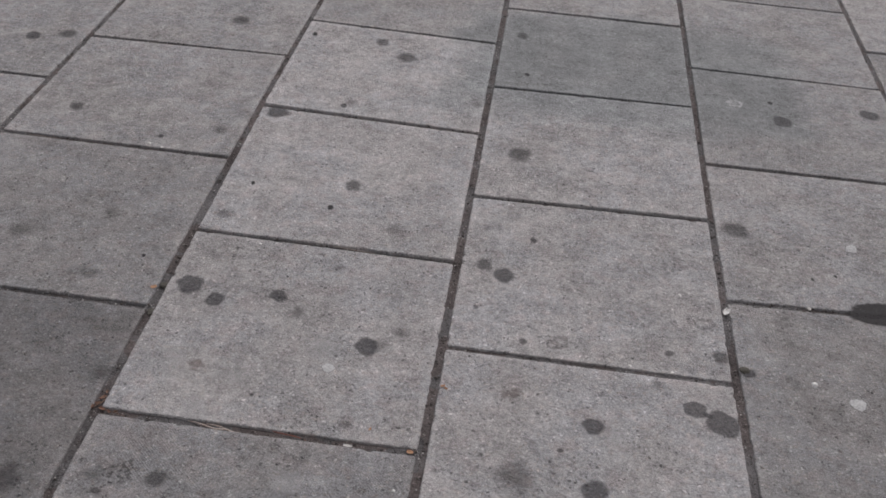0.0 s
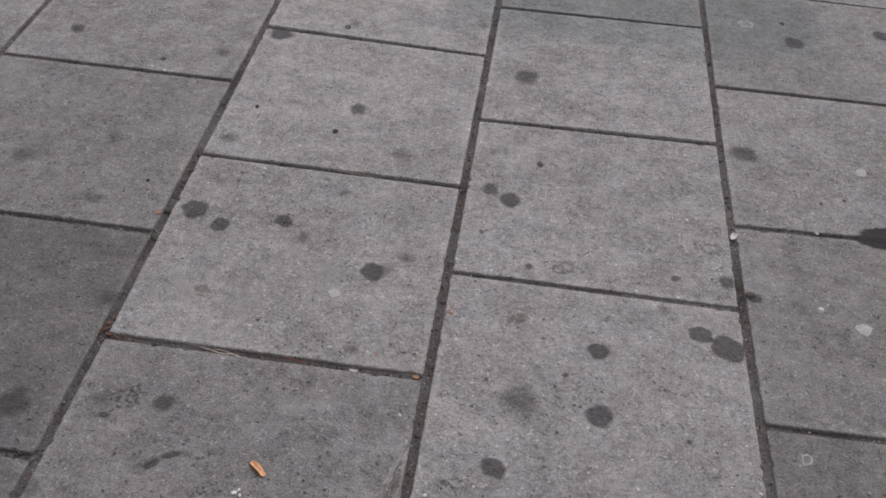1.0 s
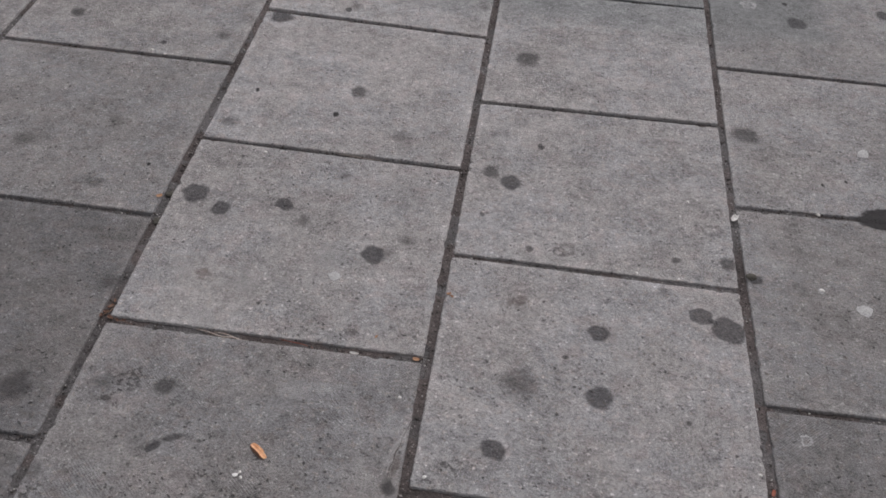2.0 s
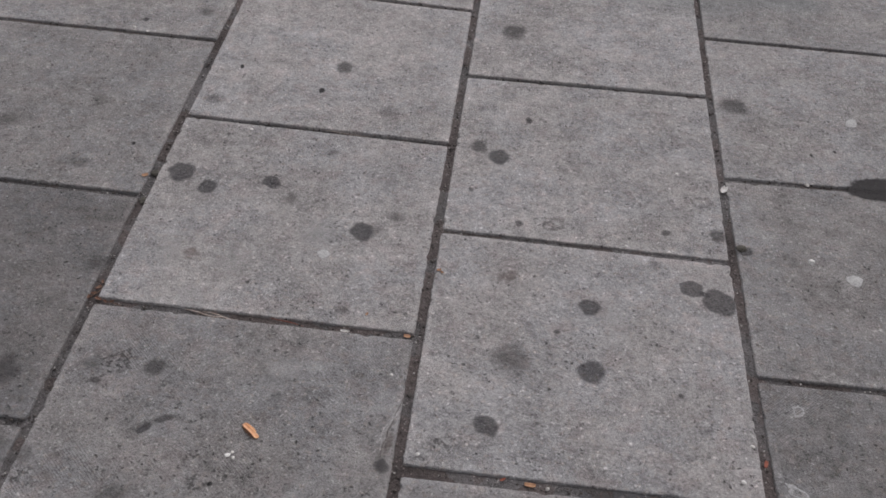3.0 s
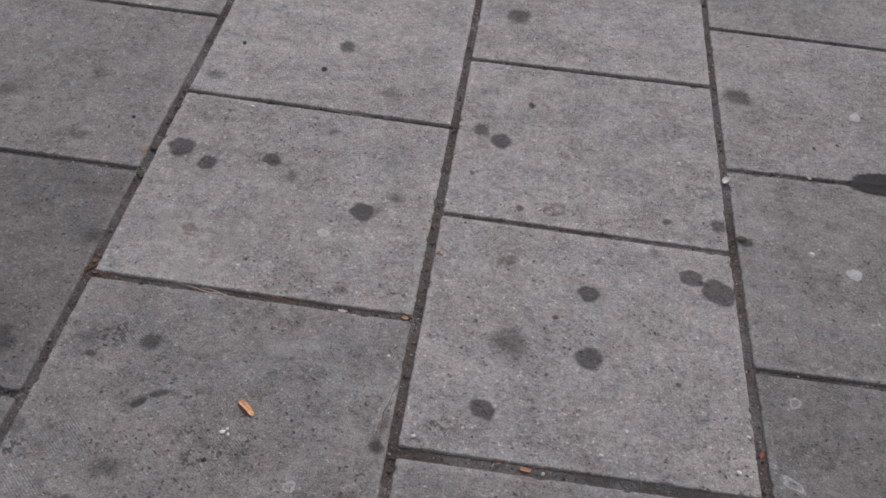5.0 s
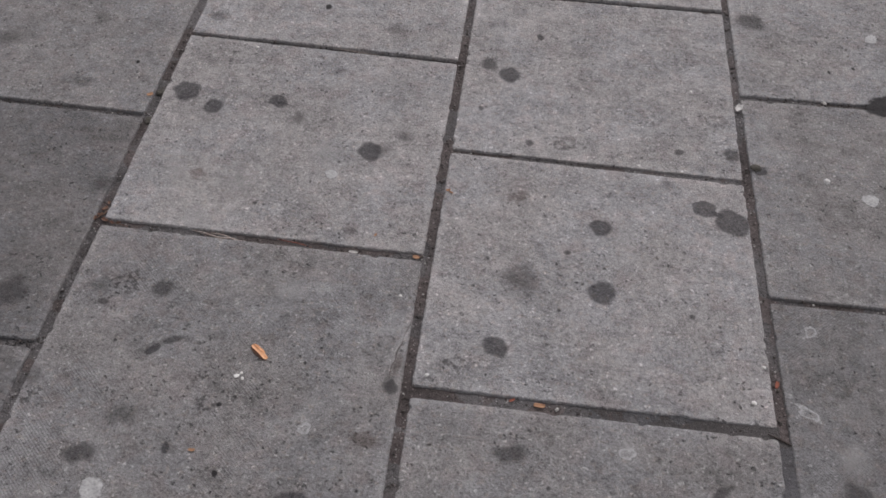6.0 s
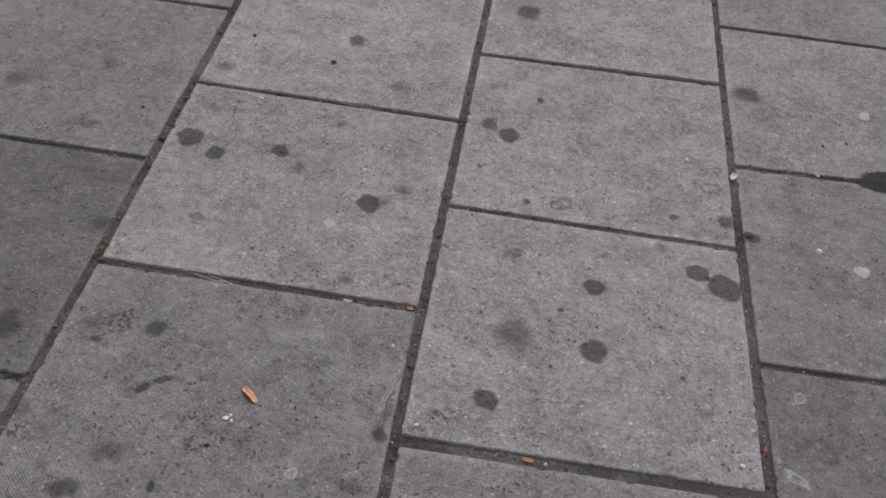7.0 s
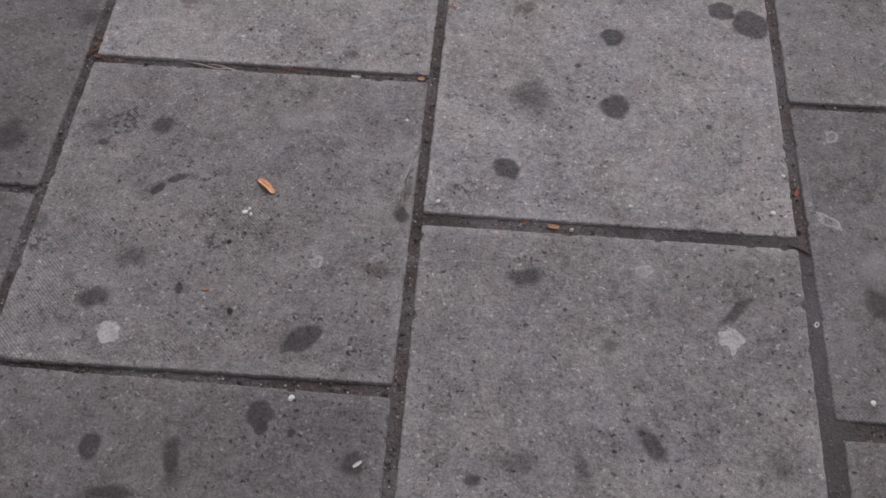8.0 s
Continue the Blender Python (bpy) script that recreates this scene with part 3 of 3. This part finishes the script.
gum("mid", 0.252, 0.051, 0.015, 0.012, 8)
gum("faint", -0.246, 0.526, 0.032, 0.025, 9)
gum("faint", -0.082, 0.327, 0.034, 0.033, 9)


# ---------------------------------------------------------------- litter and crumbs
def lump_mesh(name, size, material, seed, flat=0.6):
    """A small broken grain: an uneven ball cut by its own facets."""
    bm = bmesh.new()
    bmesh.ops.create_icosphere(bm, subdivisions=2, radius=1.0)
    for v in bm.verts:
        v.co *= 1 + 0.35 * noise.noise(v.co * 1.3 + Vector((seed, 0, 0)))
        v.co = Vector((v.co.x * size[0] / 2, v.co.y * size[1] / 2, v.co.z * size[2] / 2 * (1 if v.co.z > 0 else flat)))
    me = bpy.data.meshes.new(name)
    bm.to_mesh(me)
    bm.free()
    me.materials.append(material)
    return me


def crumb(name, label, category, material, x, y, wide, deep, high, turn=0, z=None):
    ob = new(name, lump_mesh(name, (wide, deep, high), material, x * 91 + y * 37))
    ob.matrix_world = pose(x, y, (top_z(x, y) if z is None else z) + high * 0.28, 0, 0, turn)
    return tagged(ob, label, category, "litter on the paving")


def sheet_mesh(name, wide, deep, curl, thick, material, seed, point=0.6):
    """A thin bent scrap with a torn outline and real thickness."""
    nu, nv = 14, 7
    top, verts, faces = [], [], []
    for i in range(nu):
        u = i / (nu - 1) * 2 - 1
        taper = (1 - abs(u) ** 2.6 * point) * (1 + 0.10 * noise.noise(Vector((u * 3, seed, 0))))
        for j in range(nv):
            v = j / (nv - 1) * 2 - 1
            rag = 1 + 0.20 * noise.noise(Vector((u * 5, v * 3, seed + 5)))
            z = curl * (u * u * 0.35 + v * v * 0.65) + 0.08 * curl * noise.noise(Vector((u * 4, v * 4, seed)))
            top.append((u * wide / 2 * rag, v * deep / 2 * taper * rag, z))
    verts = [(x, y, z + thick) for x, y, z in top] + top
    off = nu * nv
    for i in range(nu - 1):
        for j in range(nv - 1):
            v = i * nv + j
            faces.append((v, v + nv, v + nv + 1, v + 1))
            faces.append((off + v, off + v + 1, off + v + nv + 1, off + v + nv))
    edge = [i * nv for i in range(nu)] + [(nu - 1) * nv + j for j in range(1, nv)] + [i * nv + nv - 1 for i in range(nu - 2, -1, -1)] + [j for j in range(nv - 2, 0, -1)]
    for p, q in zip(edge, edge[1:] + edge[:1]):
        faces.append((p, off + p, off + q, q))
    return mesh_of(name, verts, faces, material)


def thread(name, label, category, material, points, radius, z, group="litter on the paving"):
    """A root, twig or crack edge laid along points, thinning to its ends."""
    curve = bpy.data.curves.new(name, "CURVE")
    curve.dimensions, curve.bevel_depth, curve.bevel_resolution, curve.resolution_u = "3D", radius, 2, 4
    line = curve.splines.new("NURBS")
    line.points.add(len(points) - 1)
    line.use_endpoint_u, line.order_u = True, 3
    for n, (p, (px, py)) in enumerate(zip(line.points, points)):
        p.co = (px, py, z + radius * 0.8 + 0.0006 * math.sin(n * 2.1), 1)
        p.radius = 1.0 - 0.6 * abs(n / (len(points) - 1) * 2 - 1) ** 2
    curve.materials.append(material)
    holder = new(name, curve)
    me = bpy.data.meshes.new_from_object(holder.evaluated_get(bpy.context.evaluated_depsgraph_get()))
    bpy.data.objects.remove(holder)
    me.name = name
    me.shade_smooth()
    return tagged(new(name, me), label, category, group)


# The orange leaf with its browned folded edge.
leaf = new("leaf_fragment")
leaf.matrix_world = pose(-0.239, -0.2575, top_z(-0.239, -0.2575) + 0.0006, 3, -2, -42)
part("blade", sheet_mesh("blade", 0.040, 0.0100, 0.0016, 0.0003, LEAF, 3.0, 0.45), leaf)
tip = part("torn_tip", sheet_mesh("torn_tip", 0.026, 0.0042, 0.0010, 0.0003, LEAF, 12.0, 0.95), leaf)
tip.matrix_local = pose(-0.005, 0.0046, 0.0010, 0, 3, 5)
fold = part("browned_edge", sheet_mesh("browned_edge", 0.036, 0.0046, 0.0005, 0.0004, LEAF_EDGE, 8.0, 0.8), leaf, "dark brown folded edge")
fold.matrix_local = pose(0.001, -0.0056, 0.0016, 14, 0, 0)
tagged(leaf, "curled orange dry leaf fragment lying on a slab", "leaf", "litter on the paving")


def scrap(name, label, category, material, x, y, wide, deep, turn, z=None, curl=0.002):
    ob = new(name, sheet_mesh(name, wide, deep, curl, 0.0005, material, x * 31 + y * 57, 0.4))
    ob.matrix_world = pose(x, y, (top_z(x, y) if z is None else z) + 0.0006, 2, -3, turn)
    return tagged(ob, label, category, "litter on the paving")


JOINT = -0.0054
scrap("paper_scrap", "small white paper scrap caught in a joint", "paper", PAPER, 0.597, 0.536, 0.022, 0.013, 64, JOINT + 0.004, 0.006)
scrap("paper_scrap", "thin white paper sliver in a dark joint", "paper", PAPER, -0.129, -0.003, 0.017, 0.005, -8, JOINT)
scrap("paper_scrap", "tiny white paper fleck on a slab", "paper", PAPER, -0.033, -0.717, 0.014, 0.005, 40)
scrap("paper_scrap", "tiny white paper fleck in a joint", "paper", PAPER, 0.609, -0.442, 0.010, 0.006, 60, JOINT + 0.002)
scrap("wood_chip", "orange wood chip lying in a mortar joint", "wood chip", TAN, 0.220, -0.297, 0.018, 0.008, -5, JOINT + 0.0026)
scrap("wood_chip", "tan wood chip at the end of a joint", "wood chip", TAN, -0.016, 0.002, 0.012, 0.008, -10, JOINT)
scrap("wood_chip", "tiny orange wood chip on a slab", "wood chip", TAN, -0.296, -0.458, 0.010, 0.005, 0)
scrap("leaf_fragment", "pale tan leaf flake beside a joint", "leaf", TAN, -0.616, 0.376, 0.013, 0.009, 30)
scrap("leaf_fragment", "reddish leaf flake in a mortar joint", "leaf", BRICK, 0.604, -0.197, 0.014, 0.006, 75, JOINT)
for fx, fy, size, turn in ((-0.596, 0.036, 0.012, 55), (-0.587, 0.007, 0.013, -25), (-0.606, 0.010, 0.009, 80), (-0.600, 0.020, 0.010, 20), (-0.572, 0.002, 0.009, -50), (-0.594, 0.052, 0.008, 100), (-0.560, 0.004, 0.007, 10)):
    scrap("leaf_fragment", "reddish brown leaf crumb in a joint corner", "leaf", HUSK, fx, fy, size, size * 0.5, turn, JOINT + 0.0015, 0.003)
thread("dry_root", "thin brown root lying in a joint corner", "root", HUSK, [(-0.606, 0.004), (-0.600, 0.016), (-0.592, 0.024), (-0.590, 0.040)], 0.0008, JOINT + 0.002)
thread("dry_root", "thin brown root lying in a joint corner", "root", HUSK, [(-0.590, 0.010), (-0.575, 0.003), (-0.556, 0.002), (-0.540, -0.004)], 0.0007, JOINT + 0.002)
thread("dry_root", "thin dry pale root lying in a joint", "root", STRAW, [(-0.425, 0.006), (-0.405, 0.004), (-0.385, -0.002), (-0.368, -0.006), (-0.350, -0.003), (-0.335, -0.008), (-0.325, -0.006)], 0.0016, JOINT + 0.001)
thread("dry_root", "thin dry pale root lying in a joint", "root", STRAW, [(-0.390, 0.004), (-0.372, 0.003), (-0.356, -0.001), (-0.345, -0.007), (-0.334, -0.011)], 0.0014, JOINT + 0.002)
thread("dry_root", "thin reddish root lying in a joint", "root", BRICK, [(-0.270, 0.009), (-0.250, 0.005), (-0.225, 0.004), (-0.205, -0.003)], 0.0008, JOINT + 0.001)
thread("twig", "short dark twig lying across a joint", "twig", BARK, [(0.578, -0.301), (0.590, -0.306), (0.602, -0.311), (0.614, -0.318)], 0.0019, JOINT + 0.004)
thread("twig", "thin tan twig along a joint", "twig", STRAW, [(-0.300, 0.612), (-0.262, 0.607), (-0.225, 0.604), (-0.180, 0.602)], 0.0010, JOINT + 0.001)
crumb("moss_tuft", "small dark moss tuft growing out of a joint", "moss", MOSS, 0.616, 0.347, 0.022, 0.020, 0.007)
crumb("moss_tuft", "small dark moss tuft growing out of a joint", "moss", MOSS, -0.600, 0.392, 0.018, 0.020, 0.007, 0, JOINT)
crumb("moss_tuft", "small dark moss tuft growing out of a joint", "moss", MOSS, -0.597, 0.300, 0.015, 0.022, 0.006, 0, JOINT)
crumb("pebble", "small black pebble stuck in a joint", "pebble", GRIT_DARK, 0.006, -0.137, 0.009, 0.011, 0.006, 20, JOINT)
crumb("pebble", "small black pebble stuck in a joint", "pebble", GRIT_DARK, 0.007, -0.709, 0.010, 0.010, 0.006, 50, JOINT)
crumb("pebble", "small black pebble stuck in a joint", "pebble", GRIT_DARK, -0.004, -0.322, 0.009, 0.008, 0.006, 10, JOINT)
crumb("pebble", "small pale pebble stuck in a joint", "pebble", GRIT_PALE, 0.783, 0.592, 0.011, 0.013, 0.006, 10, JOINT)
crumb("pebble", "small pale pebble stuck in a joint", "pebble", GRIT_PALE, 0.248, -0.300, 0.008, 0.006, 0.005, 60, JOINT + 0.002)
crumb("crumb", "white crumb lying near a leaf on a slab", "crumb", PAPER, -0.264, -0.311, 0.010, 0.008, 0.004, 30)
crumb("crumb", "white crumb lying near a leaf on a slab", "crumb", PAPER, -0.258, -0.304, 0.006, 0.005, 0.003, 80)
for wx, wy, size in ((0.584, -0.167, 0.007), (0.562, -0.244, 0.008), (0.036, -0.265, 0.007), (-0.439, 0.576, 0.008), (-0.828, 0.958, 0.009), (0.499, 0.580, 0.007), (0.755, 0.331, 0.010), (-0.138, -0.626, 0.009), (0.673, -0.566, 0.008), (0.47, 0.314, 0.006), (0.385, 0.318, 0.006), (-0.79, 0.944, 0.007), (-0.03, -0.10, 0.006)):
    crumb("pebble", "small white stone chip lying on a slab", "pebble", PAPER, wx, wy, size * 1.15, size * 0.9, size * 0.55, wx * 900)
# the slab edge that has split off in a sliver beside the joint
thread("crack", "crooked crack along a split slab edge", "crack", BARK, [(-0.003, -0.150), (-0.006, -0.170), (-0.012, -0.186), (-0.012, -0.205), (-0.019, -0.222), (-0.018, -0.240), (-0.024, -0.256), (-0.023, -0.280)], 0.0008, top_z(-0.02, -0.2) - 0.0008, "marks on the paving")
thread("crack", "pale broken lip of a split slab edge", "crack", LIP, [(-0.007, -0.152), (-0.010, -0.172), (-0.016, -0.188), (-0.016, -0.207), (-0.023, -0.224), (-0.022, -0.242), (-0.027, -0.258), (-0.026, -0.272)], 0.0008, top_z(-0.02, -0.2) - 0.0009, "marks on the paving")
gum("faint", -0.022, -0.292, 0.022, 0.034, 10)
gum("rust", -0.014, -0.250, 0.014, 0.040, -12)
gum("rust", -0.454, 0.156, 0.034, 0.036, 0)
gum("ring", -0.300, -0.372, 0.040, 0.046, 0)
gum("ring", -0.318, -0.318, 0.030, 0.026, 0)
gum("ring", -0.570, -0.395, 0.040, 0.040, 0)
scrap("leaf_fragment", "tiny tan leaf flake beside a joint", "leaf", TAN, 0.022, 0.182, 0.009, 0.005, 20)
scrap("leaf_fragment", "tiny tan leaf flake beside a joint", "leaf", TAN, 0.028, 0.176, 0.007, 0.004, -30)
scrap("leaf_fragment", "tiny tan leaf flake on a slab", "leaf", TAN, -0.096, 0.043, 0.007, 0.004, 70)
scrap("leaf_fragment", "reddish leaf flake in a mortar joint", "leaf", BRICK, 0.176, -0.293, 0.010, 0.004, 35, JOINT + 0.003)
crumb("crumb", "white crumb lying near a leaf on a slab", "crumb", PAPER, -0.254, -0.314, 0.005, 0.007, 0.003, 10)


def scatter(name, label, material, count, seed, small, big, in_joint):
    """Loose grains too many to count, as one mesh: on the faces of the slabs or down in the joints."""
    rng = random.Random(seed)
    shape = [Vector(p).normalized() for p in ((1, 0.2, 0), (-1, 0.1, 0.1), (0.1, 1, 0), (0, -1, 0.2), (0.1, 0, 1), (0, 0.1, -1))]
    tris = ((0, 2, 4), (2, 1, 4), (1, 3, 4), (3, 0, 4), (2, 0, 5), (1, 2, 5), (3, 1, 5), (0, 3, 5))
    verts, faces, made = [], [], 0
    while made < count:
        x, y = rng.uniform(-1.5, 1.4), -0.95 + 3.2 * rng.random() ** 1.3
        z = None
        if in_joint:
            k, row = slab_at(x, y)
            if rng.random() < 0.55:
                x, z = line_x(k) + drift(k, y) + rng.gauss(0, 0.0045), JOINT
            else:
                s = (x - line_x(k)) / 0.6
                y, z = cross_y(k, row)[0] * (1 - s) + cross_y(k, row)[1] * s + rng.gauss(0, 0.0045), JOINT
        else:
            if noise.noise(Vector((x * 3, y * 3, seed))) < rng.uniform(-0.5, 0.6):
                continue
            z = top_z(x, y)
        size = small + (big - small) * rng.random() ** 3
        spin = Matrix.Rotation(rng.uniform(0, 6.28), 3, "Z") @ Matrix.Rotation(rng.uniform(0, 1), 3, "X")
        base = len(verts)
        for p in shape:
            q = spin @ (p * size / 2 * rng.uniform(0.7, 1.25))
            verts.append((x + q.x, y + q.y, z + size * 0.2 + q.z * 0.7))
        faces += [tuple(base + i for i in t) for t in tris]
        made += 1
    return tagged(new(name, mesh_of(name, verts, faces, material, False)), label, "grit", kind="stuff")


scatter("pale_grit", "scattered pale sand grains on the slabs", GRIT_PALE, 1000, 5, 0.0010, 0.0034, False)
scatter("dark_grit", "scattered dark grit on the slabs", GRIT_DARK, 900, 6, 0.0008, 0.0042, False)
scatter("pale_grit", "pale sand grains lodged in the joints", GRIT_PALE, 1900, 7, 0.0012, 0.0054, True)
scatter("dark_grit", "dark grit lodged in the joints", GRIT_DARK, 4500, 8, 0.0015, 0.0085, True)


# ---------------------------------------------------------------- pointing of the joints, then the slabs
for k in range(-2, 5):
    stops = [p[0] for p in BEND.get(k, ((-1.3, 0), (3.2, 0)))]
    for y0, y1 in zip(stops, stops[1:]):
        strip("mortar_joint", (line_x(k) + drift(k, y0), y0), (line_x(k) + drift(k, y1), y1), LINE_HALF.get(k, 0.0075), 0.0062, pavement, "", k * 3.3)
for k in range(-2, 4):
    for row in range(-2, 6):
        (yl, yr) = cross_y(k, row)
        if -1.0 < yl < 3.1:
            half = CROSS_HALF.get((k, row), 0.0070)
            strip("mortar_joint", (line_x(k) + 0.006, yl), (line_x(k + 1) - 0.006, yr), half, 0.0044 if (k, row) == (1, -1) else 0.0072, pavement, "", k * 5.1 + row)
# smooth newer pointing, nearly flush, where a wide joint was filled
strip("mortar_joint", (0.612, -0.95), (0.606, -0.312), 0.030, 0.0022, pavement, "smooth grey mortar filling a wide joint", 41.0, 0.5, NEW_MORTAR)
strip("mortar_joint", (0.300, -0.298), (0.598, -0.298), 0.0105, 0.0030, pavement, "smooth grey mortar with fine cracks", 47.0, 0.5, NEW_MORTAR)
strip("mortar_joint", (0.612, -0.607), (1.182, -0.605), 0.024, 0.0044, pavement, "", 53.0)
for cx in (0.318, 0.346, 0.372, 0.415, 0.452):
    thread("crack", "fine dark crack across the mortar joint", "crack", BARK, [(cx - 0.004, -0.291), (cx + 0.002, -0.296), (cx, -0.301), (cx + 0.005, -0.306)], 0.0006, -0.0034, "marks on the paving")

# Tone of each flag, with the lens's darkening towards the corners put into it.
TONES = {(-2, 1): 1.0, (-2, 2): 1.007, (-1, -2): 0.62, (-1, -1): 0.6, (-1, 0): 0.86, (-1, 1): 1.036, (-1, 2): 1.047, (0, -2): 0.637, (0, -1): 0.894, (0, 0): 1.183, (0, 1): 1.22, (0, 2): 1.27, (0, 3): 1.037, (1, -2): 0.935, (1, -1): 1.168, (1, 0): 1.199, (1, 1): 1.234, (1, 2): 1.025, (2, -2): 0.68, (2, -1): 0.7, (2, 0): 0.879, (2, 1): 1.054, (2, 2): 0.938}
PRESSED = {(0, -1): 1.0, (2, -1): 0.9, (2, 0): 0.25}  # flags that keep the dimples of their mould
rest_verts, rest_faces = [], []
for k in range(-14, 15):
    for row in range(-16, 19):
        y = cross_y(k, row)[0]
        if y < Y0 - 0.01 or y + PITCH > Y1 + 0.01:
            continue
        near = -2 <= k <= 4 and -1.7 < y < 3.4
        verts, faces, wear = slab_mesh(k, row, 150 if near else 4)
        if -4 <= k <= 5 and -3.0 < y < 4.8:
            slab = part("paving_slab", mesh_of("paving_slab", verts, faces, CONCRETE, True), pavement)
            slab.data.attributes.new("wear", "FLOAT", "POINT").data.foreach_set("value", wear)
            tone = TONES.get((k, row)) or 1.0 + random.Random(k * 77 + row * 13).uniform(-0.17, 0.12)
            slab.color = (tone, tone, tone, PRESSED.get((k, row), 0.0))
        else:
            base = len(rest_verts)
            rest_verts += verts
            rest_faces += [tuple(base + i for i in f) for f in faces]
far_slabs = part("paving_slabs", mesh_of("paving_slabs", rest_verts, rest_faces, CONCRETE, True), pavement)
far_slabs.color = (1, 1, 1, 0)
tagged(far_slabs, "", kind="stuff")
